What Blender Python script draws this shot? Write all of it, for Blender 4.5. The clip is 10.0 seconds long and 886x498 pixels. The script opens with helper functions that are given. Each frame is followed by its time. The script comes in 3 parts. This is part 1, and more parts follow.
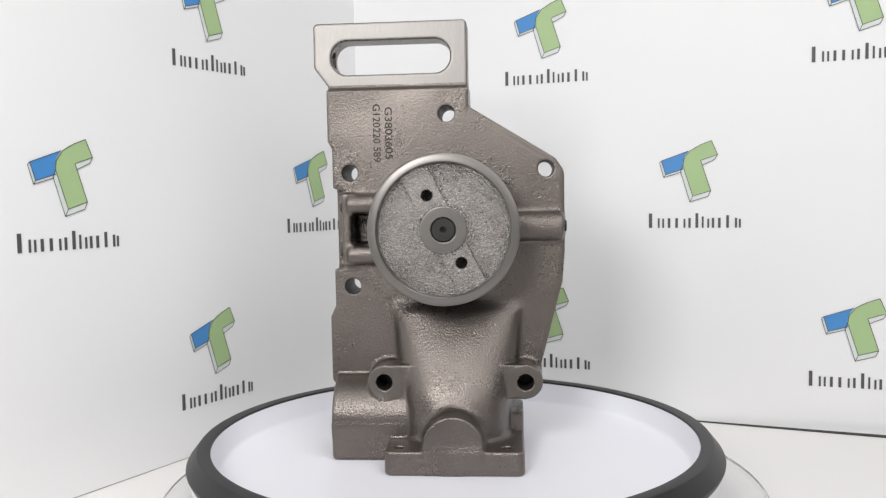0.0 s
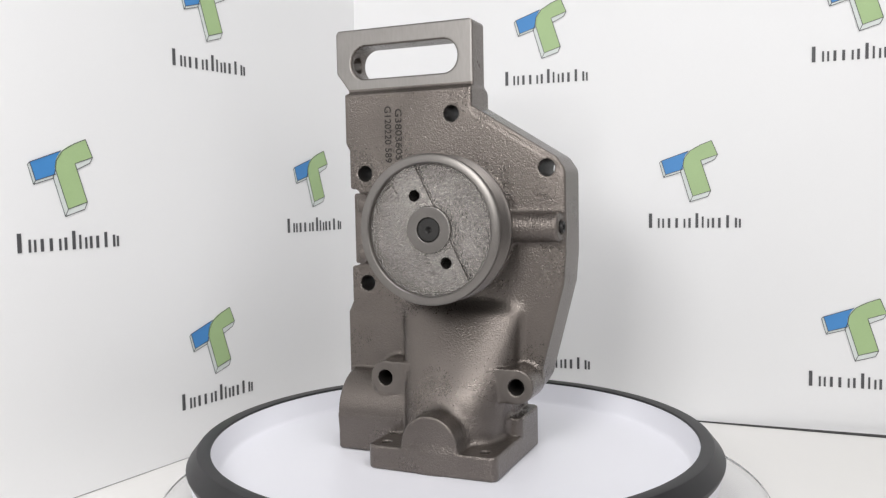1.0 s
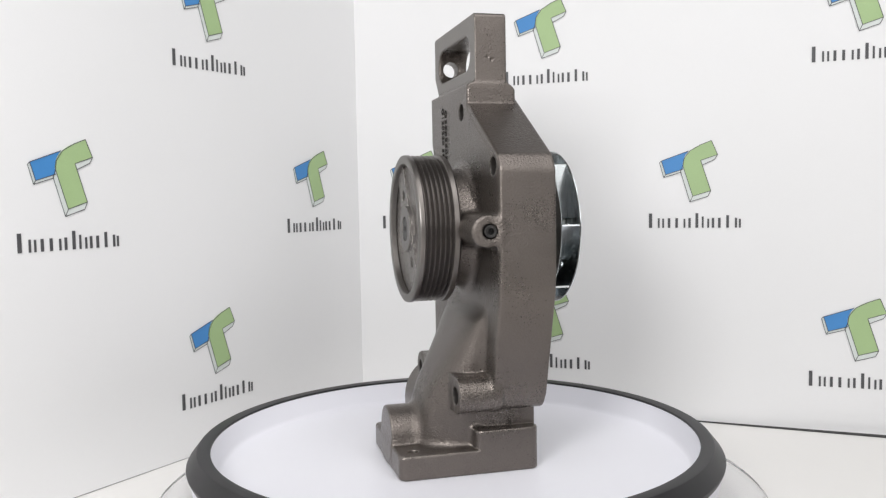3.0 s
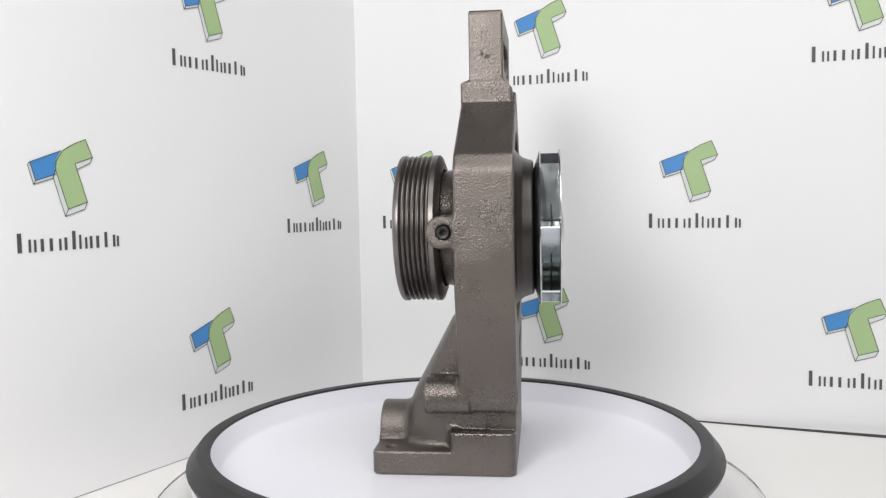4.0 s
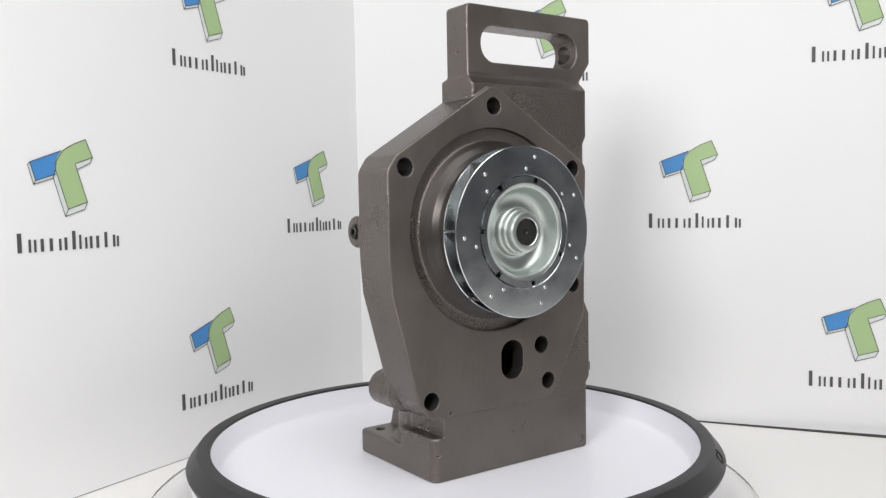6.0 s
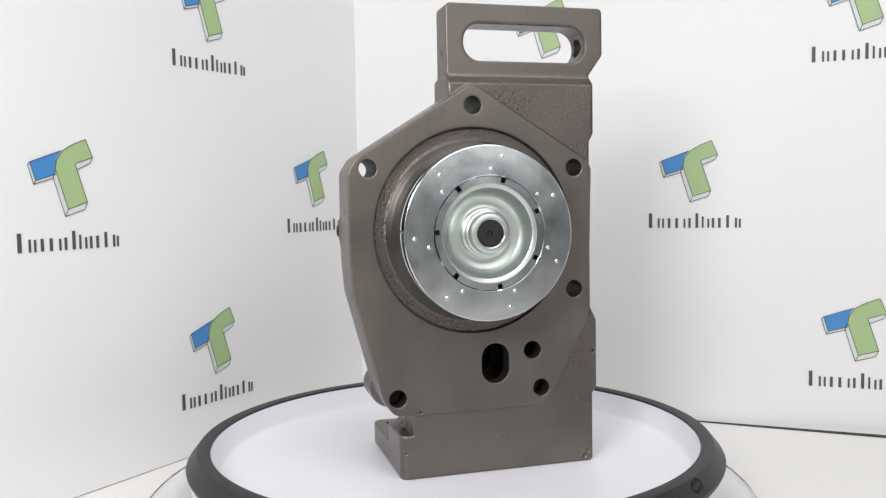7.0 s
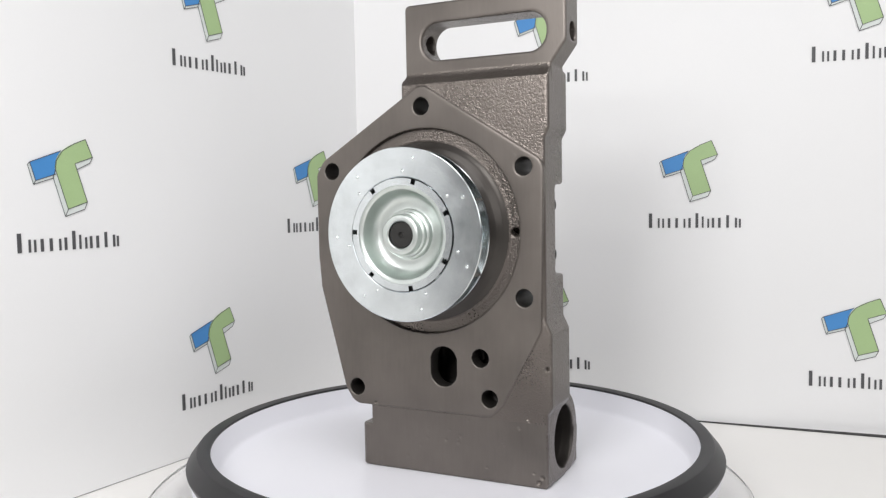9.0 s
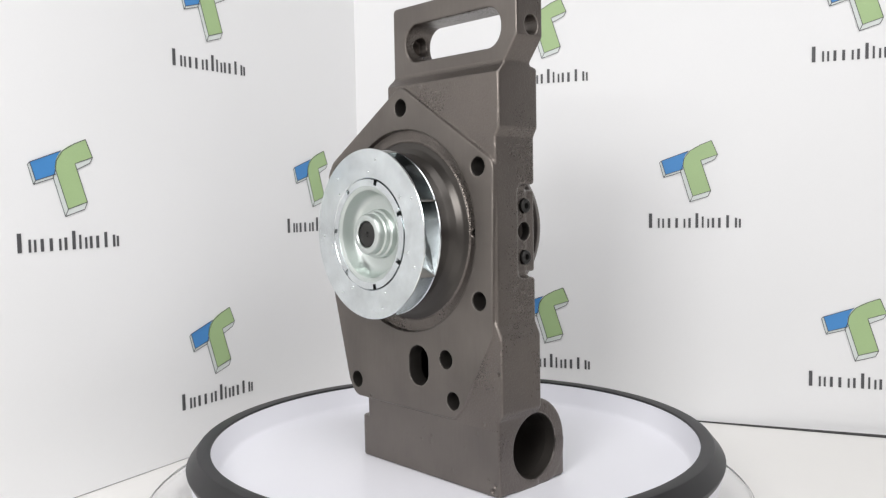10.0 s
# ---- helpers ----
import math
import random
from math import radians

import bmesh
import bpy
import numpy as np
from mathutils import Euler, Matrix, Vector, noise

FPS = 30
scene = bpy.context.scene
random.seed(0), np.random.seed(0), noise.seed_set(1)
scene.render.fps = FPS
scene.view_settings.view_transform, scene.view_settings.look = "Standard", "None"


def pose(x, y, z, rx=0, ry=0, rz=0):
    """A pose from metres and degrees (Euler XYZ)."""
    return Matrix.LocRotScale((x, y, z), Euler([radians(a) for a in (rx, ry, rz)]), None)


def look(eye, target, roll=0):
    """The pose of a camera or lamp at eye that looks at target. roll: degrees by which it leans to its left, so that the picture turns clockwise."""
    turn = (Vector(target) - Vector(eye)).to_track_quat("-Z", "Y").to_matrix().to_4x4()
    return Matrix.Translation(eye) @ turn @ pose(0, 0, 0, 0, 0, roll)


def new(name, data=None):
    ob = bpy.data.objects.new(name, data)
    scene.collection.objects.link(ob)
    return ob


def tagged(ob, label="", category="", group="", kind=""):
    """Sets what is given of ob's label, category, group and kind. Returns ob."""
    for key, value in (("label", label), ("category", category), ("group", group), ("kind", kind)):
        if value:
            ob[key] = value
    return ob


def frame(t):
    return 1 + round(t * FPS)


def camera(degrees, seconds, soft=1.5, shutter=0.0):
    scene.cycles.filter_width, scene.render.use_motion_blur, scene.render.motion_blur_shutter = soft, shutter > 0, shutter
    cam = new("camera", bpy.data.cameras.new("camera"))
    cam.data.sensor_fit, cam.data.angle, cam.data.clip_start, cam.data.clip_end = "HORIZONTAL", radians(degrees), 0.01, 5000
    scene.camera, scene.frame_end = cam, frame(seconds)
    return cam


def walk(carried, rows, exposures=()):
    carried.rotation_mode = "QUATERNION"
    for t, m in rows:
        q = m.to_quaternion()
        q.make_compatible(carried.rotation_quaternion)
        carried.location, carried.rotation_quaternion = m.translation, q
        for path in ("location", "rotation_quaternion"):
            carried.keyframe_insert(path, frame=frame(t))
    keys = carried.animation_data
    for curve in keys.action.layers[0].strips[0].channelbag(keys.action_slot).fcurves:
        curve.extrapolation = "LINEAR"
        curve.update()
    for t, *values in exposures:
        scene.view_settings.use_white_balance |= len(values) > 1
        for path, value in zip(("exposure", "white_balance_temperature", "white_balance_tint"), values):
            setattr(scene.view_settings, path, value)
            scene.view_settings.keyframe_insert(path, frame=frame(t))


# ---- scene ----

S = 0.92            # overall scale of the set
MM = 0.001 * S      # the pump is drawn in millimetres of its plan
DECK = 0.046        # height of the platter's white surface over the table top

# camera: stands still
cam = camera(55.124, 10.0, soft=1.3)
EYE = Vector((0.0, -0.75 * S, 0.2323 * S + DECK))
AIM = EYE + Vector((-math.sin(0.00980) * math.cos(0.06373), math.cos(0.00980) * math.cos(0.06373), -math.sin(0.06373)))
walk(cam, [(0.0, look(EYE, AIM, -1.051)), (10.0, look(EYE, AIM, -1.051))])

# turn of the platter: seconds and degrees
TURNS = [
    (0.0, -4.1),
    (0.5, -12.2),
    (1.0, -22.9),
    (1.5, -35.5),
    (2.0, -47.7),
    (2.5, -61.6),
    (2.7, -67.4),
    (3.8, -91.5),
    (4.0, -96.2),
    (4.5, -107.8),
    (5.0, -120.4),
    (5.5, -132.6),
    (5.7, -138.1),
    (6.8, -158.1),
    (7.0, -163.8),
    (7.2, -169.7),
    (7.5, -177.7),
    (7.8, -182.0),
    (8.0, -184.6),
    (8.5, -195.2),
    (9.0, -206.0),
    (9.5, -216.7),
    (10.0, -226.3),
]

# ---- light ----
world = bpy.data.worlds.new("room_air")
scene.world = world
world.use_nodes = True
world.node_tree.nodes["Background"].inputs[0].default_value = (1.0, 1.0, 1.0, 1)
world.node_tree.nodes["Background"].inputs[1].default_value = 0.05
scene.view_settings.exposure = 0.0


def area_lamp(name, eye, target, sx, sy, watts, colour):
    data = bpy.data.lights.new(name, "AREA")
    data.shape, data.size, data.size_y, data.energy, data.color = "RECTANGLE", sx, sy, watts, colour
    ob = new(name, data)
    ob.matrix_world = look(eye, target)
    return tagged(ob, "unseen white rectangular studio lamp panel", "lamp")


area_lamp("studio_lamp", (-0.34, -0.86, 0.60), (0.0, 0.1, 0.2), 0.30, 0.30, 5.8, (1.0, 0.99, 0.985))
area_lamp("studio_lamp", (0.54, -1.00, 0.66), (0.05, 0.1, 0.15), 0.80, 0.60, 3.4, (1.0, 0.99, 0.985))
# overhead fill added to even the brightness of boards, table and platter
area_lamp("overhead_fill", (0.32, -0.85, 1.75), (0.20, -0.40, 0.0), 1.6, 1.2, 20.6, (0.995, 0.99, 0.995))


# ---- materials ----
def material(name, colour, rough=0.5, metal=0.0, vary=0.1, vary_scale=40.0, grain=0.05, grain_scale=800.0,
             bump=0.0, bump_scale=600.0, bump_depth=0.0004, stretch=(1, 1, 1), specular=0.5, worn_lit=None, patchy=False):
    """Two scales of colour variation, roughness that follows them, and a fine relief."""
    m = bpy.data.materials.new(name)
    m.use_nodes = True
    nt = m.node_tree
    n, l = nt.nodes, nt.links
    b = n["Principled BSDF"]
    b.inputs["Metallic"].default_value = metal
    b.inputs["Specular IOR Level"].default_value = specular
    tc, mp = n.new("ShaderNodeTexCoord"), n.new("ShaderNodeMapping")
    mp.inputs["Scale"].default_value = stretch
    l.new(tc.outputs["Object"], mp.inputs["Vector"])
    big, fine = n.new("ShaderNodeTexNoise"), n.new("ShaderNodeTexNoise")
    big.inputs["Scale"].default_value, big.inputs["Detail"].default_value = vary_scale, 4
    fine.inputs["Scale"].default_value, fine.inputs["Detail"].default_value = grain_scale, 2
    l.new(tc.outputs["Object"], big.inputs["Vector"])
    l.new(mp.outputs["Vector"], fine.inputs["Vector"])
    add = n.new("ShaderNodeMath")
    add.operation = "MULTIPLY_ADD"
    l.new(big.outputs["Fac"], add.inputs[0])
    add.inputs[1].default_value = 2 * vary
    add.inputs[2].default_value = 1 - vary
    add2 = n.new("ShaderNodeMath")
    add2.operation = "MULTIPLY_ADD"
    l.new(fine.outputs["Fac"], add2.inputs[0])
    add2.inputs[1].default_value = 2 * grain
    add2.inputs[2].default_value = -grain
    s = n.new("ShaderNodeMath")
    l.new(add.outputs[0], s.inputs[0])
    l.new(add2.outputs[0], s.inputs[1])
    mul = n.new("ShaderNodeVectorMath")
    mul.operation = "SCALE"
    mul.inputs[0].default_value = colour
    l.new(s.outputs[0], mul.inputs["Scale"])
    if worn_lit:
        # worn bare metal and edge highlights painted along outer edges, broken up by grain
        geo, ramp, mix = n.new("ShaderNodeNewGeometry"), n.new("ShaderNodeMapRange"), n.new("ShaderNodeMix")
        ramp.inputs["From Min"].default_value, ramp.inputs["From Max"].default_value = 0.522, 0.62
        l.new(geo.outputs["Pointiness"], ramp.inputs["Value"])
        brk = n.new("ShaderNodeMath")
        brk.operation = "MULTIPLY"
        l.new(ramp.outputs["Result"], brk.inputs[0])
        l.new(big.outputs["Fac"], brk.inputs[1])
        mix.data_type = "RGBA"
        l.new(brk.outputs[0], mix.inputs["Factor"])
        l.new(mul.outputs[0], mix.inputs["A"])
        mix.inputs["B"].default_value = (*worn_lit, 1)
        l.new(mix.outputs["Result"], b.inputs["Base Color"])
    else:
        l.new(mul.outputs[0], b.inputs["Base Color"])
    rr = n.new("ShaderNodeMath")
    rr.operation = "MULTIPLY"
    rr.inputs[1].default_value = rough
    l.new(s.outputs[0], rr.inputs[0])
    l.new(rr.outputs[0], b.inputs["Roughness"])
    if bump:
        tex, bp = n.new("ShaderNodeTexNoise"), n.new("ShaderNodeBump")
        tex.inputs["Scale"].default_value, tex.inputs["Detail"].default_value = bump_scale, 3
        l.new(mp.outputs["Vector"], tex.inputs["Vector"])
        bp.inputs["Strength"].default_value, bp.inputs["Distance"].default_value = bump, bump_depth
        if patchy:
            # grains of moulding sand: small pits and lumps over a finer grain
            peb, mixh = n.new("ShaderNodeTexVoronoi"), n.new("ShaderNodeMath")
            peb.inputs["Scale"].default_value = 640.0
            peb.inputs["Detail"].default_value, peb.inputs["Roughness"].default_value = 1.0, 0.6
            l.new(tc.outputs["Object"], peb.inputs["Vector"])
            mixh.operation, mixh.inputs[1].default_value = "MULTIPLY_ADD", -0.55
            l.new(peb.outputs["Distance"], mixh.inputs[0])
            l.new(tex.outputs["Fac"], mixh.inputs[2])
            # some stretches of the skin are pebbled, others nearly smooth
            zone, zr, zm = n.new("ShaderNodeTexNoise"), n.new("ShaderNodeMapRange"), n.new("ShaderNodeMath")
            zone.inputs["Scale"].default_value, zone.inputs["Detail"].default_value = 14.0, 2
            l.new(tc.outputs["Object"], zone.inputs["Vector"])
            zr.inputs["From Min"].default_value, zr.inputs["From Max"].default_value = 0.30, 0.70
            zr.inputs["To Min"].default_value = 0.35
            l.new(zone.outputs["Fac"], zr.inputs["Value"])
            zm.operation = "MULTIPLY"
            l.new(mixh.outputs[0], zm.inputs[0])
            l.new(zr.outputs["Result"], zm.inputs[1])
            l.new(zm.outputs[0], bp.inputs["Height"])
        else:
            l.new(tex.outputs["Fac"], bp.inputs["Height"])
        l.new(bp.outputs["Normal"], b.inputs["Normal"])
    return m


CAST = material("cast_iron", (0.152, 0.133, 0.120), 0.29, 0.80, 0.18, 22, 0.12, 780, 1.0, 800, 0.00050, worn_lit=(0.50, 0.46, 0.42), patchy=True)
CAST_WEB = material("cast_iron_rough", (0.26, 0.244, 0.23), 0.24, 0.92, 0.16, 30, 0.22, 700, 1.0, 700, 0.0016, patchy=True)
OILED = material("oiled_machined_iron", (0.139, 0.123, 0.111), 0.40, 0.60, 0.30, 24, 0.07, 420, 0.2, 900, 0.0003, (1, 1, 0.12), worn_lit=(0.36, 0.33, 0.30))
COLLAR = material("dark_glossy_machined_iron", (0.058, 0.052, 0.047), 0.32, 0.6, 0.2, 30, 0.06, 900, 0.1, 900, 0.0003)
BARE = material("bare_machined_iron", (0.285, 0.271, 0.258), 0.50, 0.95, 0.10, 30, 0.14, 500, 0.3, 600, 0.0004, (1, 1, 0.2))
BRUSHED = material("brushed_rim_iron", (0.195, 0.183, 0.172), 0.37, 0.88, 0.08, 30, 0.08, 700, 0.1, 700, 0.0003)
STEEL = material("turned_steel", (0.17, 0.155, 0.145), 0.36, 0.85, 0.08, 40, 0.06, 900, 0.06, 900, 0.0003)
BLACK_STEEL = material("dark_steel", (0.03, 0.029, 0.028), 0.42, 0.5, 0.15, 60, 0.08, 900)
ZINC_DISH = material("zinc_plated_dish", (0.60, 0.64, 0.618), 0.36, 1.0, 0.06, 60, 0.04, 900)
ZINC = material("zinc_plated_sheet", (0.68, 0.715, 0.725), 0.225, 1.0, 0.28, 60, 0.10, 210, 0.04, 300, 0.0003)
INK = material("stamped_ink", (0.038, 0.034, 0.031), 0.7, 0.0, 0.5, 260, 0.3, 900, specular=0.2)
# near-black tone that paints shade into holes and pockets
BORE_SHADE = material("painted_bore_shade", (0.040, 0.036, 0.033), 0.50, 0.5, 0.25, 90, 0.1, 900)
RING = material("dark_grey_plastic", (0.019, 0.0185, 0.02), 0.42, 0.0, 0.06, 20, 0.05, 900, 0.05, 900, specular=0.3)
WHITE_PLASTIC = material("white_plastic", (0.81, 0.81, 0.86), 0.38, 0.0, 0.015, 12, 0.01, 700)
TABLE = material("white_table_top", (0.80, 0.785, 0.765), 0.45, 0.0, 0.02, 6, 0.01, 500)
BOARD = material("white_printed_board", (0.80, 0.80, 0.805), 0.5, 0.0, 0.012, 5, 0.008, 500)
# black of the rim scuff, also for the shadow strips under the boards
BLACK = material("black_gap_shade_and_scuff", (0.02, 0.02, 0.02), 0.6)
BLUE = material("printed_blue", (0.055, 0.24, 0.56), 0.5, 0, 0.03)
GREEN = material("printed_green", (0.36, 0.50, 0.245), 0.5, 0, 0.03)
PALE = material("printed_pale_grey", (0.66, 0.70, 0.68), 0.5, 0, 0.03)
GREY_INK = material("printed_dark_grey", (0.075, 0.075, 0.08), 0.5, 0, 0.03)
WALL = material("room_wall_paint", (0.12, 0.125, 0.14), 0.7, 0.0, 0.03, 3)
FLOOR = material("room_floor", (0.25, 0.24, 0.23), 0.6, 0.0, 0.08, 3)


def glass_like():
    m = bpy.data.materials.new("clear_acrylic")
    m.use_nodes = True
    b = m.node_tree.nodes["Principled BSDF"]
    b.inputs["Base Color"].default_value = (0.99, 0.99, 1.0, 1)
    b.inputs["Roughness"].default_value = 0.12
    b.inputs["Transmission Weight"].default_value = 0.95
    b.inputs["IOR"].default_value = 1.13
    return m


ACRYLIC = glass_like()


# ---- mesh helpers ----
def link_mesh(name, verts, faces, mats, parent=None, label="", smooth=True):
    me = bpy.data.meshes.new(name)
    me.from_pydata([tuple(v) for v in verts], [], [tuple(f) for f in faces])
    for m in (mats if isinstance(mats, (list, tuple)) else [mats]):
        me.materials.append(m)
    me.polygons.foreach_set("use_smooth", [smooth] * len(me.polygons))
    me.update()
    ob = new(name, me)
    if parent:
        ob.parent = parent
    if label:
        tagged(ob, label)
    return ob


def part(name, bm, mat, parent, label="", smooth=False):
    bmesh.ops.recalc_face_normals(bm, faces=bm.faces)
    me = bpy.data.meshes.new(name)
    bm.to_mesh(me)
    bm.free()
    me.materials.append(mat)
    me.polygons.foreach_set("use_smooth", [smooth] * len(me.polygons))
    ob = new(name, me)
    if parent:
        ob.parent = parent
    if label:
        tagged(ob, label)
    return ob


def box_bm(x0, x1, y0, y1, z0, z1, bevel=0.0):
    bm = bmesh.new()
    bmesh.ops.create_cube(bm, size=1.0)
    for v in bm.verts:
        v.co = ((x0 + x1) / 2 + v.co.x * (x1 - x0), (y0 + y1) / 2 + v.co.y * (y1 - y0), (z0 + z1) / 2 + v.co.z * (z1 - z0))
    if bevel:
        bmesh.ops.bevel(bm, geom=bm.edges[:], offset=bevel, segments=2, affect="EDGES", profile=0.5)
    return bm


def prism_bm(points, depth0, depth1, place):
    """A flat outline with thickness; place(u, v, w) gives the point in space."""
    bm = bmesh.new()
    a = [bm.verts.new(place(u, v, depth0)) for u, v in points]
    b = [bm.verts.new(place(u, v, depth1)) for u, v in points]
    bm.faces.new(a)
    bm.faces.new(b[::-1])
    for i in range(len(a)):
        j = (i + 1) % len(a)
        bm.faces.new((a[i], b[i], b[j], a[j]))
    return bm


def lathe(name, profile, axis, centre, mat, parent, label="", segs=128, closed=True, skip=None, sharp=30):
    """A profile of (radius, height) turned about the y or z axis; the heights run along the axis."""
    verts, faces = [], []
    n = len(profile)
    for i in range(segs):
        a = 2 * math.pi * i / segs
        for r, h in profile:
            u, v = r * math.cos(a), r * math.sin(a)
            verts.append((centre[0] + u, centre[1] + h, centre[2] + v) if axis == "y" else (centre[0] + u, centre[1] + v, centre[2] + h))
    for i in range(segs):
        if skip and skip(360.0 * (i + 0.5) / segs):
            continue
        j = (i + 1) % segs
        for k in range(n if closed else n - 1):
            q = (k + 1) % n
            faces.append((i * n + k, j * n + k, j * n + q, i * n + q))
    ob = link_mesh(name, verts, faces, mat, parent, label)
    bm = bmesh.new()
    bm.from_mesh(ob.data)
    bmesh.ops.remove_doubles(bm, verts=bm.verts, dist=1e-7)
    bmesh.ops.recalc_face_normals(bm, faces=bm.faces)
    bm.to_mesh(ob.data)
    bm.free()
    ob.data.polygons.foreach_set("use_smooth", [True] * len(ob.data.polygons))
    ob.data.set_sharp_from_angle(angle=radians(sharp))
    return ob


def mm(profile):
    return [(r * MM, h * MM) for r, h in profile]


# ---- solids with blended fillets, for castings ----
class Casting:
    """A body carved and blended on a grid of distances, in plan millimetres, then skinned."""

    def __init__(self, lo, hi, step):
        self.step = step
        self.lo = np.array(lo, float)
        self.ax = [np.arange(l, h + step, step, dtype=np.float32) for l, h in zip(lo, hi)]
        self.f = np.full([len(a) for a in self.ax], 50.0, np.float32)

    def region(self, lo, hi, pad=10.0):
        sl = []
        for a, l, h in zip(self.ax, lo, hi):
            sl.append(slice(int(np.searchsorted(a, l - pad)), int(np.searchsorted(a, h + pad))))
        x, y, z = (a[s] for a, s in zip(self.ax, sl))
        return tuple(sl), x[:, None, None], y[None, :, None], z[None, None, :]

    def add(self, fn, lo, hi, k=0.0):
        sl, x, y, z = self.region(lo, hi)
        a, b = self.f[sl], fn(x, y, z)
        if k:
            h = np.maximum(k - np.abs(a - b), 0) / k
            self.f[sl] = np.minimum(a, b) - h * h * k / 4
        else:
            self.f[sl] = np.minimum(a, b)

    def cut(self, fn, lo, hi, k=0.0):
        sl, x, y, z = self.region(lo, hi)
        a, b = self.f[sl], -fn(x, y, z)
        if k:
            h = np.maximum(k - np.abs(a - b), 0) / k
            self.f[sl] = np.maximum(a, b) + h * h * k / 4
        else:
            self.f[sl] = np.maximum(a, b)

    def skin(self):
        f, step = self.f, self.step
        ins = f < 0
        c = np.zeros([n - 1 for n in f.shape], np.int8)
        for i in (0, 1):
            for j in (0, 1):
                for k in (0, 1):
                    c += ins[i:i + c.shape[0], j:j + c.shape[1], k:k + c.shape[2]]
        cells = np.argwhere((c > 0) & (c < 8))
        index = np.full(c.shape, -1, np.int32)
        index[tuple(cells.T)] = np.arange(len(cells))
        acc, cnt = np.zeros((len(cells), 3)), np.zeros(len(cells))
        for axis in range(3):
            o1, o2 = [a for a in range(3) if a != axis]
            for i in (0, 1):
                for j in (0, 1):
                    a = cells.copy()
                    a[:, o1] += i
                    a[:, o2] += j
                    b = a.copy()
                    b[:, axis] += 1
                    fa, fb = f[tuple(a.T)], f[tuple(b.T)]
                    hit = (fa < 0) != (fb < 0)
                    t = np.where(hit, fa / np.where(hit, fa - fb, 1), 0)
                    p = a.astype(float)
                    p[:, axis] += t
                    acc += p * hit[:, None]
                    cnt += hit
        verts = self.lo + step * acc / cnt[:, None]
        quads = []
        for axis in range(3):
            o1, o2 = [(1, 2), (2, 0), (0, 1)][axis]
            s0, s1 = [slice(1, -1)] * 3, [slice(1, -1)] * 3
            s0[axis], s1[axis] = slice(0, -1), slice(1, None)
            a, b = ins[tuple(s0)], ins[tuple(s1)]
            for flip, sel in ((False, a & ~b), (True, ~a & b)):
                e = np.argwhere(sel) + 1
                e[:, axis] -= 1
                q = []
                for d1, d2 in ((-1, -1), (0, -1), (0, 0), (-1, 0)):
                    g = e.copy()
                    g[:, o1] += d1
                    g[:, o2] += d2
                    q.append(index[tuple(g.T)])
                q = np.stack(q, 1)
                quads.append(q[:, ::-1] if flip else q)
        return verts, np.concatenate(quads)


def casting_mesh(name, cast, mats, parent, pick=None, label=""):
    v, q = cast.skin()
    me = bpy.data.meshes.new(name)
    me.vertices.add(len(v))
    me.vertices.foreach_set("co", (v * MM).astype(np.float32).ravel())
    me.loops.add(q.size)
    me.loops.foreach_set("vertex_index", q.astype(np.int32).ravel())
    me.polygons.add(len(q))
    me.polygons.foreach_set("loop_start", np.arange(0, q.size, 4, dtype=np.int32))
    for m in mats:
        me.materials.append(m)
    if pick is not None:
        p = v[q]
        nrm = np.cross(p[:, 2] - p[:, 0], p[:, 3] - p[:, 1])
        nrm /= np.linalg.norm(nrm, axis=1)[:, None] + 1e-9
        me.polygons.foreach_set("material_index", pick(p.mean(1), nrm).astype(np.int32))
    me.polygons.foreach_set("use_smooth", np.ones(len(q), bool))
    me.update(calc_edges=True)
    me.validate()
    ob = new(name, me)
    ob.parent = parent
    if label:
        tagged(ob, label)
    return ob


def outline_distance(points, u, v):
    """Signed distance to a closed outline in a plane."""
    pts = np.array(points, float)
    d = np.full(np.broadcast(u, v).shape, 1e9)
    sign = np.ones(d.shape)
    for a, b in zip(np.roll(pts, 1, 0), pts):
        e = a - b
        wu, wv = u - b[0], v - b[1]
        t = np.clip((wu * e[0] + wv * e[1]) / (e @ e), 0, 1)
        d = np.minimum(d, (wu - e[0] * t) ** 2 + (wv - e[1] * t) ** 2)
        c1, c2 = v >= b[1], v < a[1]
        c3 = e[0] * wv > e[1] * wu
        same = (c1 & c2 & c3) | (~c1 & ~c2 & ~c3)
        sign = np.where(same, -sign, sign)
    return (sign * np.sqrt(d)).astype(np.float32)


def joined(d, w, r):
    a, b = d + r, w + r
    return np.minimum(np.maximum(a, b), 0) + np.sqrt(np.maximum(a, 0) ** 2 + np.maximum(b, 0) ** 2) - r


def slab_y(points, y0, y1, corner=0.0, edge=1.5):
    """An outline in x and z, thick along y."""
    def fn(x, y, z):
        d = outline_distance(points, x[:, 0, 0][:, None], z[0, 0, :][None, :]) - corner
        return joined(d[:, None, :], np.abs(y - (y0 + y1) / 2) - (y1 - y0) / 2, edge)
    p = np.array(points)
    return fn, (p[:, 0].min() - corner, y0, p[:, 1].min() - corner), (p[:, 0].max() + corner, y1, p[:, 1].max() + corner)


def slab_z(points, z0, z1, corner=0.0, edge=1.5):
    """An outline in x and y, thick along z."""
    def fn(x, y, z):
        d = outline_distance(points, x[:, 0, 0][:, None], y[0, :, 0][None, :]) - corner
        return joined(d[:, :, None], np.abs(z - (z0 + z1) / 2) - (z1 - z0) / 2, edge)
    p = np.array(points)
    return fn, (p[:, 0].min() - corner, p[:, 1].min() - corner, z0), (p[:, 0].max() + corner, p[:, 1].max() + corner, z1)


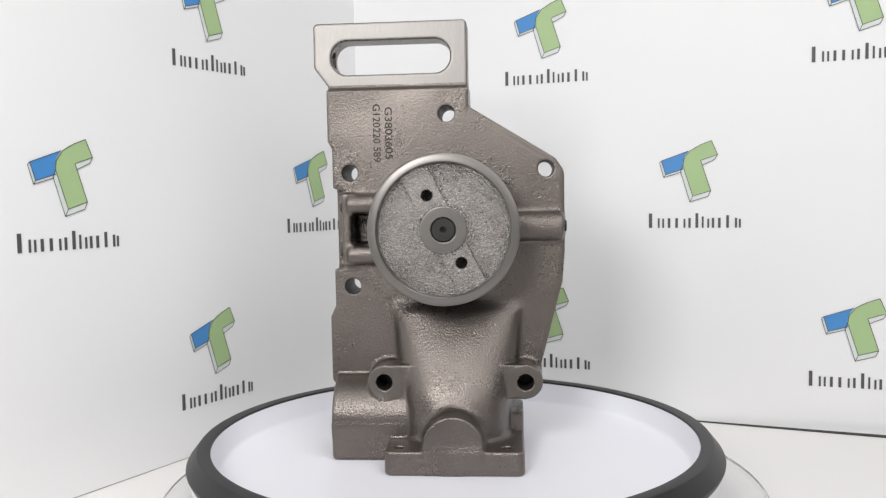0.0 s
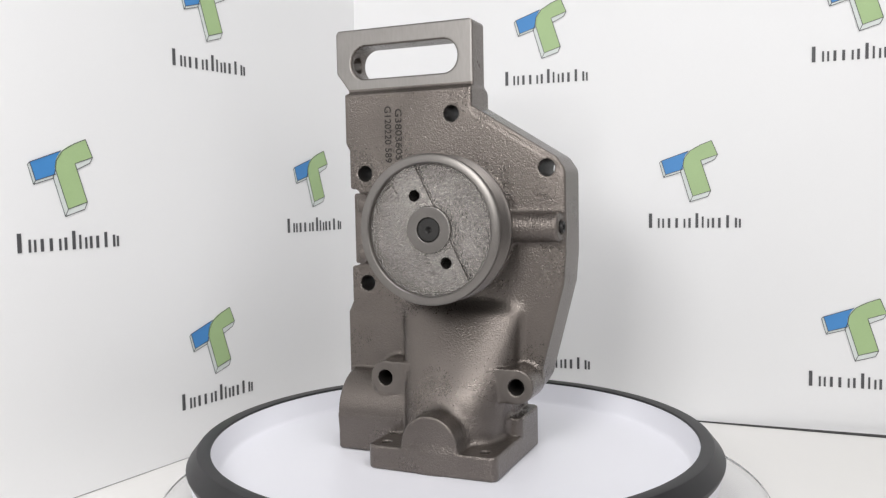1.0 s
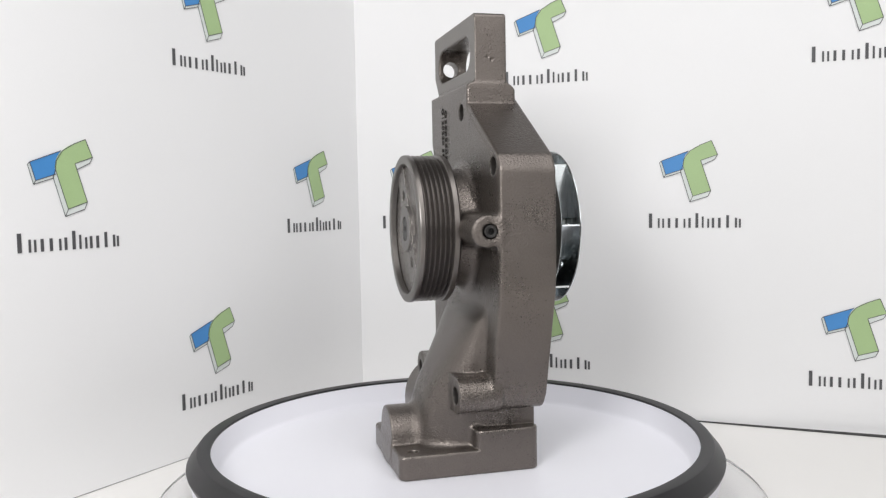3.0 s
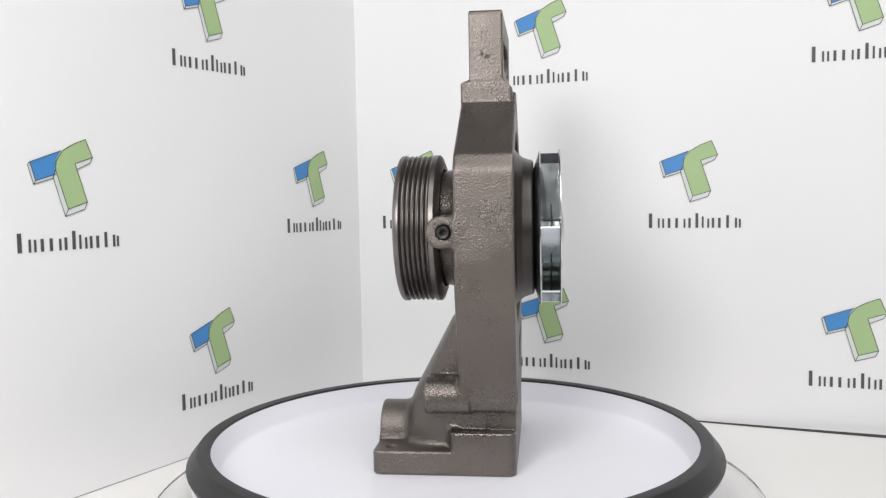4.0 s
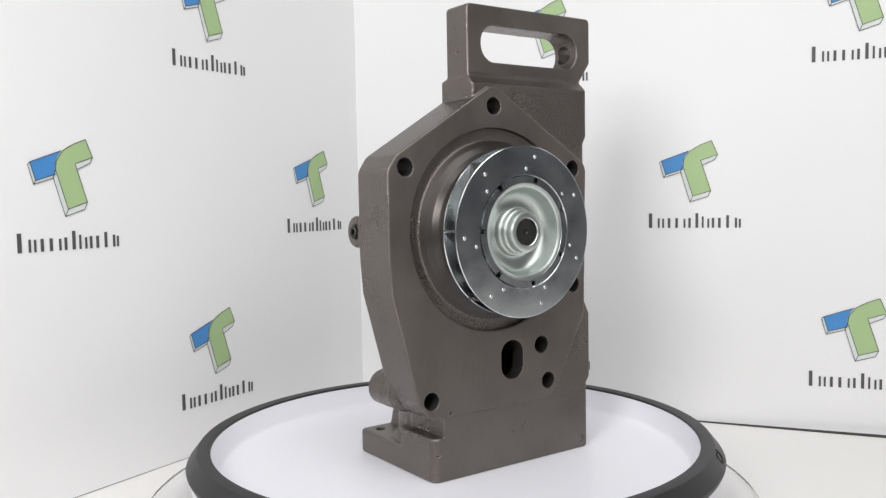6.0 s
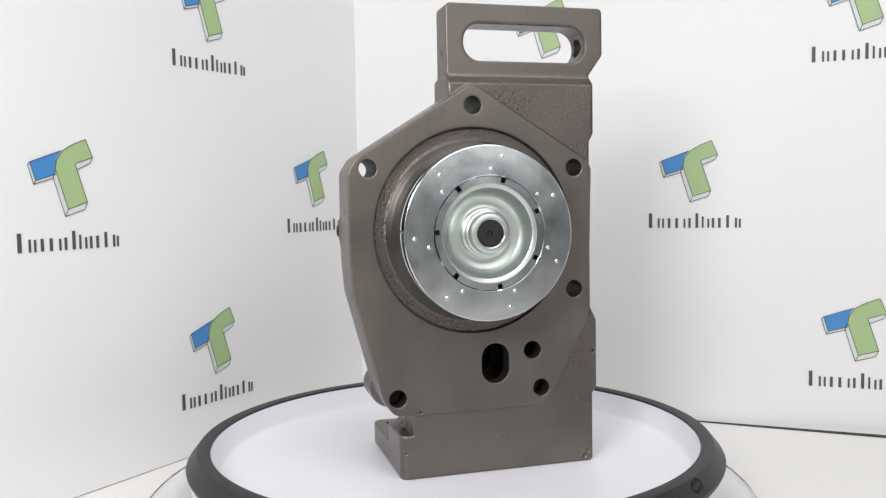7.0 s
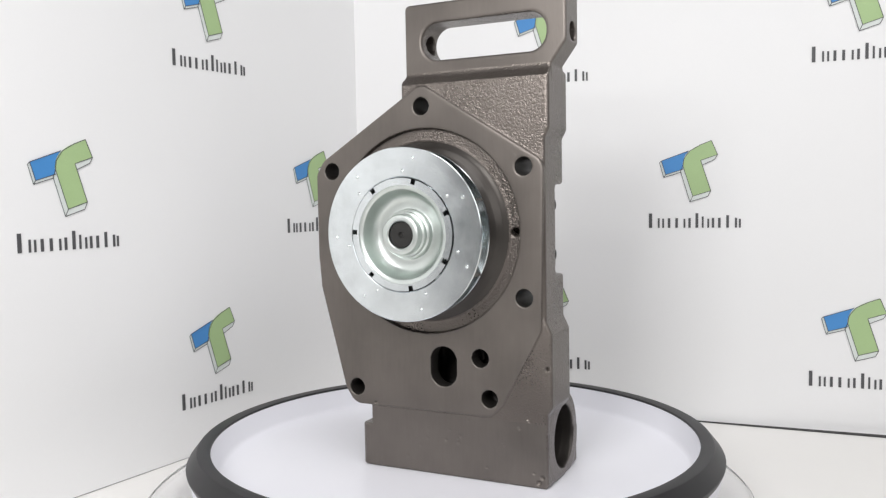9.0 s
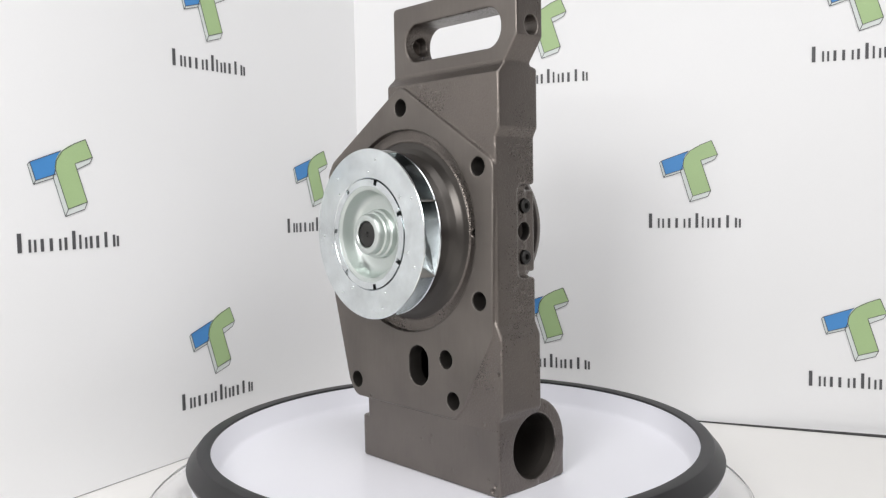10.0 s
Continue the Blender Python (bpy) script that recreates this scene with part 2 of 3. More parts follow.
def block(x0, x1, y0, y1, z0, z1, r=2.0):
    def fn(x, y, z):
        a = np.abs(x - (x0 + x1) / 2) - (x1 - x0) / 2 + r
        b = np.abs(y - (y0 + y1) / 2) - (y1 - y0) / 2 + r
        c = np.abs(z - (z0 + z1) / 2) - (z1 - z0) / 2 + r
        return (np.minimum(np.maximum(np.maximum(a, b), c), 0)
                + np.sqrt(np.maximum(a, 0) ** 2 + np.maximum(b, 0) ** 2 + np.maximum(c, 0) ** 2) - r)
    return fn, (x0, y0, z0), (x1, y1, z1)


def rod(axis, c1, c2, r, h0, h1, edge=1.0, r1=None):
    """A round bar along an axis ('x', 'y', 'z'), with an end radius r1 where it tapers."""
    def fn(x, y, z):
        u, v, w = {"x": (y, z, x), "y": (x, z, y), "z": (x, y, z)}[axis]
        rad = r if r1 is None else r + (r1 - r) * np.clip((w - h0) / (h1 - h0), 0, 1)
        return joined(np.sqrt((u - c1) ** 2 + (v - c2) ** 2) - rad, np.abs(w - (h0 + h1) / 2) - (h1 - h0) / 2, edge)
    m = max(r, r1 or 0)
    lo, hi = {"x": ((h0, c1 - m, c2 - m), (h1, c1 + m, c2 + m)), "y": ((c1 - m, h0, c2 - m), (c1 + m, h1, c2 + m)),
              "z": ((c1 - m, c2 - m, h0), (c1 + m, c2 + m, h1))}[axis]
    return fn, lo, hi


# ---- room and table ----
# unseen shell added round the set; its dark tone darkens the metal's reflections
def room():
    x, y, top, low = 2.2, 2.4, 1.9, -0.75
    for name, args in (("wall_north", (-x, x, y, y + 0.1, low, top)), ("wall_south", (-x, x, -y - 0.1, -y, low, top)),
                       ("wall_west", (-x - 0.1, -x, -y, y, low, top)), ("wall_east", (x, x + 0.1, -y, y, low, top))):
        tagged(part(name, box_bm(*args), WALL, None), "plain dark grey-blue wall of the added unseen room", "wall", kind="structure")
    tagged(part("floor", box_bm(-x, x, -y, y, low - 0.1, low), FLOOR, None), "plain dark grey floor of the added unseen room", "floor", kind="structure")
    tagged(part("ceiling", box_bm(-x, x, -y, y, top, top + 0.1), WALL, None), "plain dark grey ceiling of the added unseen room", "ceiling", kind="structure")


room()
table = tagged(new("table"), "white laminate table under the turntable", "table")
part("tabletop", box_bm(-1.0, 1.35, -1.75, 0.85, -0.03, 0.0, 0.003), TABLE, table)
for lx in (-0.94, 1.29):
    for ly in (-1.69, 0.79):
        part("leg", box_bm(lx - 0.025, lx + 0.025, ly - 0.025, ly + 0.025, -0.75, -0.03, 0.003), TABLE, table)


# ---- backdrop boards ----
CORNER = Vector((-0.1281 * S, 0.4342 * S, 0))
# along each board and up it: the foot line of every printed mark
PRINTS = {
    "backdrop_east": ((0.0915, 0.2370), (0.2696, 0.0560), (0.2696, 0.4210), (0.4508, 0.2366), (0.4500, 0.6100), (0.6333, 0.0515),
                      (0.6333, 0.4250), (0.8100, 0.2370), (0.8100, 0.6100)),
    "backdrop_west": ((0.0938, 0.2380), (0.2710, 0.0535), (0.2668, 0.4245), (0.4505, 0.2367), (0.4500, 0.6100), (0.6300, 0.0515),
                      (0.6300, 0.4235), (0.8100, 0.2370), (0.8100, 0.6100)),
}


def logo_points(pairs):
    return [((x / 3 - 100.5) * 0.657 * MM, (173 - y / 3) * 0.676 * MM) for x, y in pairs]


def print_mark(board, place):
    """The printed mark: a blue bar, a green bent bar with pale sides, and a row of bars for the lettering."""
    mark = part("printed_mark", prism_bm(logo_points([(388, 55), (420, 130), (332, 158), (385, 320), (290, 348), (246, 205), (238, 175),
                (243, 148), (256, 125), (275, 106), (300, 89), (330, 76)]), 0.0, 0.0006, place), GREEN, board, "printed green and blue bent bar mark")
    part("blue_bar", prism_bm(logo_points([(122, 155), (268, 106), (252, 126), (241, 148), (236, 175), (238, 203), (145, 230)]), 0.0, 0.0005, place), BLUE, mark, "printed blue bar")
    for quad in ([(122, 155), (112, 165), (135, 245), (145, 230)], [(145, 230), (135, 245), (229, 218), (238, 203)],
                 [(238, 185), (225, 215), (275, 378), (290, 348)], [(290, 348), (275, 378), (370, 350), (385, 320)],
                 [(420, 130), (405, 155), (340, 183), (332, 158)]):
        part("pale_side", prism_bm(logo_points(quad), 0.0, 0.0004, place), PALE, mark)
    edges = [((122, 155), (112, 165)), ((112, 165), (135, 245)), ((135, 245), (229, 218)), ((145, 230), (135, 245)), ((145, 230), (238, 203)),
             ((122, 155), (145, 230)), ((122, 155), (268, 106)), ((225, 215), (275, 378)), ((275, 378), (370, 350)), ((370, 350), (385, 320)),
             ((290, 348), (275, 378)), ((238, 185), (290, 348)), ((290, 348), (385, 320)), ((385, 320), (332, 158)), ((332, 158), (420, 130)),
             ((420, 130), (388, 55)), ((388, 55), (330, 76)), ((330, 76), (275, 106)), ((275, 106), (243, 148)), ((243, 148), (238, 185)),
             ((238, 185), (225, 215)), ((420, 130), (405, 155)), ((405, 155), (340, 183))]
    bm = bmesh.new()
    for a, b in edges:
        (ax, ay), (bx, by) = logo_points([a, b])
        d = math.hypot(bx - ax, by - ay)
        nx, ny = -(by - ay) / d * 0.00032, (bx - ax) / d * 0.00032
        q = [bm.verts.new(place(u, v, 0.0009)) for u, v in ((ax - nx, ay - ny), (bx - nx, by - ny), (bx + nx, by + ny), (ax + nx, ay + ny))]
        bm.faces.new(q)
    part("outline", bm, GREY_INK, mark)
    # the lettering as plain bars: centre, width and height of each
    for c, w, h in ((62, 14, 78), (107, 8, 52), (131, 8, 50), (163, 11, 52), (204, 11, 52), (246, 8, 48), (273, 10, 52), (312, 12, 78), (343, 8, 60), (372, 8, 48), (397, 10, 52),
                    (430, 11, 52), (473, 11, 66), (516, 9, 52), (536, 8, 46)):
        part("lettering_bar", prism_bm(logo_points([(c - 0.62 * w, 517), (c + 0.62 * w, 517), (c + 0.62 * w, 517 - h), (c - 0.62 * w, 517 - h)]), 0.0, 0.0005, place), GREY_INK, mark)



def backdrop(name, angle, side):
    """A printed board standing on the table, from the corner outwards. side: which way its printed face looks."""
    d = Vector((math.cos(radians(angle)), math.sin(radians(angle)), 0))
    n = Vector((-d.y, d.x, 0)) * side
    length, height = (1.5 if side < 0 else 1.35) * S, 0.72
    board = tagged(new(name), "white board printed with rows of green and blue marks, standing on the table", "backdrop board", kind="structure")

    def place(u, v, w):
        return CORNER + d * u + n * w + Vector((0, 0, v))
    foot = 0.0 if side < 0 else 0.0016
    part("panel", prism_bm([(0, 0.0), (0.2, 0.4 * foot), (length, foot), (length, height), (0, height)], -0.005, 0.0, place), BOARD, board)
    # a dark strip stands in for the shadow gap at each board's foot
    if side < 0:
        shade_outline = [(0.37, 0.0004), (0.46, 0.0022), (0.61, 0.0046), (0.80, 0.0060), (0.80, 0.0180), (0.61, 0.0135), (0.46, 0.0068), (0.37, 0.0012)]
        part("gap_shade_strip", prism_bm(shade_outline, 0.0002, 0.0010, lambda u, v, w: place(u, w, v)), BLACK, board, "black strip standing in for the shadow gap under the board")
    else:
        part("gap_shade_strip", prism_bm([(0.2, 0.0), (length, 0.0), (length, 0.0014), (0.2, 0.0004)], -0.004, -0.001, place), BLACK, board, "dark strip standing in for the shadow line under the board")
    turn = 1 if side < 0 else -1
    for along, row in PRINTS[name]:
        print_mark(board, lambda u, v, w, along=along, row=row: place(along * S + turn * u, row * S + v, w + 0.0002))


backdrop("backdrop_east", -20.17, -1)
backdrop("backdrop_west", -120.73, 1)

# ---- turntable ----
turntable = tagged(new("turntable"), "white display turntable with a dark grey rim on the table", "turntable")
turntable.location = (0, 0, 0)
lathe("base", [(0.0, 0.0), (0.150, 0.0), (0.158, 0.006), (0.158, 0.012), (0.150, 0.0158), (0.0, 0.0158)], "z", (0, 0, 0), WHITE_PLASTIC, turntable, closed=False)
platter = lathe("platter", [(0.0, 0.0), (0.1865, 0.0), (0.1885, 0.0008), (0.1900, 0.0030), (0.1942, 0.0186), (0.1952, 0.0186), (0.197, 0.0040), (0.2105, 0.0040),
                            (0.2095, -0.004), (0.196, -0.010), (0.0, -0.011)], "z", (0, 0, 0), WHITE_PLASTIC, turntable, "white dished platter", segs=192, closed=False, sharp=40)
platter.location = (0, 0, DECK)
lathe("rim", [(0.1946, 0.0180), (0.1946, 0.0196), (0.1952, 0.0203), (0.2035, 0.0209), (0.2048, 0.0205), (0.2122, 0.0112), (0.2130, 0.0096), (0.2128, 0.0080), (0.2110, 0.0044), (0.1975, 0.0044)],
      "z", (0, 0, 0), RING, platter, "dark grey sloping plastic rim", segs=192, sharp=25)


def scuff():
    """A scraped spot on the slope of the rim: a few curled shavings round a dull patch."""
    at = radians(124.5)
    for k, (turn, size, wide, lift) in enumerate(((0.2, 0.0030, 0.0009, 0.0004), (1.9, 0.0044, 0.0007, 0.0006), (3.6, 0.0036, 0.0010, 0.0004), (5.1, 0.0058, 0.0006, 0.0007))):
        bm = bmesh.new()
        rows = []
        for i in range(7):
            a = turn + 0.32 * i
            row = []
            for r, h in ((size - wide, 0.0), (size, lift), (size + wide, 0.0)):
                u, v = r * math.cos(a) * 1.35, r * math.sin(a) * 0.62
                out, along = 0.2085 + v, at + u / 0.2085
                z = 0.0205 - (out - 0.2048) * 1.257 + h + 0.00015
                row.append(bm.verts.new((out * math.cos(along), out * math.sin(along), z)))
            rows.append(row)
        for p, q in zip(rows, rows[1:]):
            for j in (0, 1):
                bm.faces.new((p[j], p[j + 1], q[j + 1], q[j]))
        bmesh.ops.solidify(bm, geom=bm.faces[:], thickness=0.0003)
        part("scuff", bm, BLACK, platter, "black scraped spot on the rim")


scuff()
plate_at = (0.006 * math.cos(radians(20)), 0.006 * math.sin(radians(20)))
lathe("clear_plate", [(0.0, -0.0300), (0.2385, -0.0300), (0.2405, -0.0283), (0.2405, -0.0227), (0.2385, -0.0210), (0.0, -0.0210)], "z", (*plate_at, 0), ACRYLIC, platter, "clear acrylic plate under the platter", segs=160, closed=False)

# ---- water pump ----
pump = tagged(new("water_pump"), "brown-grey cast iron engine water pump with pulley and zinc impeller", "water pump")
pump.location = (0, 0, DECK)
CX, CZ = -3.7, 203.0


def elbow(x, y, z):
    """The inlet neck: a ramp that comes forward towards the foot, with a face that narrows and flared flanks."""
    z1 = z[0, 0, :]
    def run(levels, values):
        steps = [np.interp(z1 + o, levels, values) for o in (-9, -6, -3, 0, 3, 6, 9)]
        return (sum(steps) / len(steps))[None, None, :].astype(np.float32)
    root = run([0, 25, 55, 86, 131, 150], [47, 47, 48, 54, 57, 57])
    front = run([0, 28, 58, 128, 160], [-42, -41, -35, 3, 20])
    full = run([0, 30, 60, 100, 135], [3.0, 3.0, 3.0, 3.2, 4.0])
    deep = np.maximum(18.0 - front, 5.0)
    u, v = np.abs(x - 3.6) / root, np.maximum(18.0 - y, 0) / deep
    g = np.maximum((u ** full + v ** full) ** (1 / full), 1e-3)
    steep = np.sqrt(((u / g) ** (full - 1) / root) ** 2 + ((v / g) ** (full - 1) / deep * 1.15) ** 2)
    d = ((g - 1) / np.maximum(steep, 1e-3)).astype(np.float32)
    d, top, k = np.maximum(d, y - 30), z - 139.0 + 0.35 * (y - 3), 14.0
    h = np.maximum(k - np.abs(d - top), 0) / k
    return np.maximum(np.maximum(d, top) + h * h * k / 4, 4 - z)


def turned_y(points, cx, cz):
    """An outline of radius and height, turned about an axis along y."""
    top = max(r for r, _ in points)
    def fn(x, y, z):
        r = np.sqrt((x - cx) ** 2 + (z - cz) ** 2)
        return outline_distance(points, r, y)
    return fn, (cx - top, min(h for _, h in points), cz - top), (cx + top, max(h for _, h in points), cz + top)


def roughened(c, pitch, amount, seed):
    """A cast skin: lumps of the given pitch on the distances."""
    rng = np.random.default_rng(seed)
    n = [int((a[-1] - a[0]) / pitch) + 3 for a in c.ax]
    g = rng.standard_normal(n).astype(np.float32)
    for axis, a in enumerate(c.ax):
        t = (a - a[0]) / pitch
        i = t.astype(int)
        w = (t - i).astype(np.float32)
        w = w * w * (3 - 2 * w)
        shape = [1, 1, 1]
        shape[axis] = len(a)
        w = w.reshape(shape)
        g = np.take(g, i, axis) * (1 - w) + np.take(g, i + 1, axis) * w
    c.f += amount * g


def housing():
    c = Casting((-128, -66, -4), (108, 78, 396), 0.95)
    body = [(-108, 326.5), (-108, 283), (-104.2, 276), (-104.2, 132), (-109, 122), (-109, 66), (-105, 60), (-105, 3.5), (48, 3.5), (48, 57), (56, 58), (64, 63), (71, 74),
            (93, 154), (95, 182), (95, 244), (92, 251), (84, 259), (13, 303), (13, 326.5)]
    c.add(*slab_y(body, 12, 56.0, 3.5, 2.0))
    # sloping shoulders below the bracket
    c.cut(lambda x, y, z: np.maximum((56.0 - (z - 322.5) * 1.0 - y) * 0.7, 322 - z) + 0 * x, (-120, 44, 321), (20, 60, 334))
    c.cut(lambda x, y, z: np.maximum((y - 12.0 - (z - 327.0) * 2.4) * 0.38, 326.5 - z) + 0 * x, (-120, 8, 326), (20, 20, 334))
    # neck shoulder and slotted bracket
    c.add(*slab_y([(-119.5, 350), (-107, 333), (-107, 322), (11.5, 322), (11.5, 384.5), (-119.5, 384.5)], 19.5, 48.5, 4.0, 1.2), k=2)
    # flange at the back, its sides flush with the body
    rim = [(-3, 308), (84, 254), (88, 248), (88, 182), (86, 156), (64, 72), (60, 66), (-56, 66), (-62, 72), (-92, 128), (-95, 250)]
    c.add(*slab_y(rim, 12.5, 57, 12.6, 2.0))
    c.add(*slab_y(rim, 40, 58.8, 12.6, 1.0))
    c.add(*slab_y([(-105, 3.5), (-105, 60), (-109, 66), (-109, 122), (-104.2, 132), (-62, 132), (-62, 57), (48, 57), (48, 3.5)], 12, 57.2, 3.5, 2.0))
    c.add(*slab_y([(-90, 248), (-6, 300), (0, 290), (-80, 240)], 40, 58.4, 17.2, 3.2), k=1)
    # base: front foot, step, arch
    c.add(*slab_z([(-48, -56), (55, -56), (55, 50.2), (-48, 50.2)], 0, 20.5, 7.0, 2.2))
    c.add(*slab_z([(24, 9), (55, 9), (55, 50.2), (24, 50.2)], 0, 36.5, 7.0, 1.8))
    c.add(*rod("y", 2.6, 24.5, 25.0, -62.6, -25, 1.5), k=4)
    c.add(*block(-22.4, 27.6, -62.6, -25, 1, 25, 1.5), k=2)
    c.add(elbow, (-60, -45, 4), (62, 30, 152), k=7)
    # outlet port
    c.add(*rod("x", 16.0, 32.0, 38.5, -107, -30, 2.5), k=3)
    c.add(*block(-107, -40, -22.5, 50, 0.5, 34, 3.0), k=2)
    # lugs in front
    c.add(*rod("y", -60.0, 68.5, 15.0, -16, 20, 1.2), k=5)
    c.add(*block(-61, -30, -16, 14, 53.5, 83.5, 1.5), k=2)
    c.add(*rod("y", 64.0, 68.5, 15.0, -16, 20, 1.2), k=5)
    c.add(*block(34, 65, -16, 14, 53.5, 83.5, 1.5), k=2)
    # bearing hub and its ribs
    c.add(*rod("y", CX, CZ, 49.0, -8, 14, 2.0, 54.0), k=9)
    c.add(*rod("x", 3.0, 203.4, 13.0, 30, 99, 3.0), k=7)
    c.add(*rod("x", 6.0, 225.0, 9.5, -93, -30, 3.0), k=5)
    c.add(*rod("x", 6.0, 180.0, 9.5, -93, -30, 3.0), k=5)
    c.cut(*block(-125, -98.2, -20, 30.5, 167, 239, 6.0), k=3)
    c.add(*block(-97.6, -86, 0.8, 34, 170, 235, 2.0), k=2)
    c.cut(*block(-89.5, -56, -12, 34, 188.5, 216.5, 4.0), k=3)
    # volute recess and collar at the back
    ring = rod("y", CX, CZ - 0.5, 84.0, 53.5, 70, 0.5)
    c.cut(*ring)
    c.add(*turned_y([(20, 48), (76, 48), (74, 54.4), (69.5, 56.2), (64.8, 59.5), (61.2, 64), (59.4, 69), (58.6, 72), (57.2, 73), (51.5, 73), (50, 71.5), (49, 66), (20, 66)], CX, CZ - 0.5), k=1)
    # bolt holes
    for hx, hz in ((-3.2, 304.5), (84.5, 254.0), (-91.5, 253.3), (-91.0, 150.8)):
        c.cut(*rod("y", hx, hz, 7.1, -30, 80, 0.2))
    for hx, hz in ((-60.2, 68.3), (64.0, 68.3)):
        c.cut(*rod("y", hx, hz, 7.1, -30, 12, 0.2))
        c.cut(*rod("y", hx, hz, 7.1, 38, 80, 0.2))
    c.cut(*rod("y", -52.6, 100.8, 7.4, 17, 80, 0.2))
    # unseen pockets hollowed out to keep the port openings dark
    c.cut(*block(-40, 6, 10, 44, 66, 112, 4.0))
    c.cut(*block(-66, -40, 22, 44, 90, 112, 4.0))
    c.cut(*rod("y", -82.3, 202.3, 3.4, 40, 80, 0.2))
    c.cut(*slab_y([(-20.2, 86.5), (-19.2, 86.5), (-19.2, 97), (-20.2, 97)], -4, 80, 11.2, 0.2))
    # slot and cross hole in the bracket
    c.cut(*slab_y([(-93, 356.4), (-14, 356.4), (-14, 358), (-93, 358)], 10, 60, 14.3, 0.2), k=2)
    c.cut(*rod("x", 32.0, 357.0, 7.6, -140, 9, 0.2))
    # outlet bore, side holes, foot holes
    c.cut(*rod("x", 15.0, 32.5, 25.0, -130, -58, 1.0), k=1)
    c.cut(*rod("x", 15.0, 32.5, 28.5, -130, -98, 1.0, 25.0), k=1)
    for hz, hr in ((222.5, 5.6), (182.0, 5.6), (202.5, 7.2)):
        c.cut(*rod("x", 13.6, hz, hr, -120, -84, 0.2))
    for hx in (-43.5, 47.5):
        c.cut(*rod("z", hx, -49.0, 4.4, 6, 40, 0.2))
    c.cut(*rod("x", 4.5, 203.4, 5.6, 92, 120, 0.2), k=1)
    # casting pits and chipped corners
    rng = random.Random(11)
    blow_holes = [(rng.uniform(-98, 46), 57.7, rng.uniform(8, 56), rng.uniform(0.9, 1.5)) for _ in range(16)]
    for px, py, pz, pr in ((15.6, 31, 351, 1.3), (15.6, 35, 348.5, 1.5), (15.6, 37, 349.5, 0.9), (101.6, 27, 197, 1.3), (-104, 57.4, 9, 1.8), (-101, 57.4, 4.5, 2.0),
                           (-97, 57.4, 12, 1.3), (-20, 57.6, 30, 1.4), (57, 56, 22, 1.0), (-109, 56, 96, 1.6), *blow_holes):
        c.cut(lambda x, y, z, px=px, py=py, pz=pz, pr=pr: np.sqrt((x - px) ** 2 + (y - py) ** 2 + (z - pz) ** 2) - pr, (px - 3, py - 3, pz - 3), (px + 3, py + 3, pz + 3))

    def pick(p, n):
        m = np.zeros(len(p), int)
        m[(n[:, 1] < -0.9) & (p[:, 2] > 333)] = 2
        m[(n[:, 1] > 0.9) & (p[:, 2] > 333)] = 1
        m[(n[:, 1] > 0.9) & (p[:, 1] > 58)] = 1
        m[(n[:, 1] < -0.9) & (p[:, 1] < -14.5) & (p[:, 2] > 54) & (p[:, 2] < 84) & (np.abs(p[:, 0]) > 45)] = 1
        m[(n[:, 1] > 0.9) & (p[:, 1] > 53) & (p[:, 2] < 52)] = 1
        # outlet bore and volute collar take a darker iron colour
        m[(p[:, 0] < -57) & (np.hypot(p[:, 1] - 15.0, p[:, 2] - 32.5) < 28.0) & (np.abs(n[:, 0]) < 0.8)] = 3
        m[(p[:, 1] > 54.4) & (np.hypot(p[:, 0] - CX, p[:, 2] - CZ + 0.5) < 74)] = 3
        # bores, pockets and blind holes, with shade painted into their colour
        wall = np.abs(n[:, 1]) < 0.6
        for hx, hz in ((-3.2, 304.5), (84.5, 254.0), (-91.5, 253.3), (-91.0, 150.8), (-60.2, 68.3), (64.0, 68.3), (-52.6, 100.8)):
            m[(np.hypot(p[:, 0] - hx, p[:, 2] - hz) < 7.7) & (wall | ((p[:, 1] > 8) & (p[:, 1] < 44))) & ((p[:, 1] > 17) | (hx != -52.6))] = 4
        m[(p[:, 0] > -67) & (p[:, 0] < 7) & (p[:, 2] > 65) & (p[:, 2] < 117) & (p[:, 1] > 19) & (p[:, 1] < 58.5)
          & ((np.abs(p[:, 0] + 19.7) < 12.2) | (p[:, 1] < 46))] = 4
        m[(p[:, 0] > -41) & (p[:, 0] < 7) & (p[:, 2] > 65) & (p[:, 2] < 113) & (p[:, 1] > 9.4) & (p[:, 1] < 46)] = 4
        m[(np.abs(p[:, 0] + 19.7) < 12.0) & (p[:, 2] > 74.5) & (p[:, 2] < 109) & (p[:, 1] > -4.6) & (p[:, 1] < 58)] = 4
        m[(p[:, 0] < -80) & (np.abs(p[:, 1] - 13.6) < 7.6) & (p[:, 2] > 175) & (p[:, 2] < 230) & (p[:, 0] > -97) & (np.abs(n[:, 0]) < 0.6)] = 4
        return m
    casting_mesh("housing", c, (CAST, OILED, BARE, COLLAR, BORE_SHADE), pump, pick, "brown-grey cast iron pump housing with machined faces")


housing()


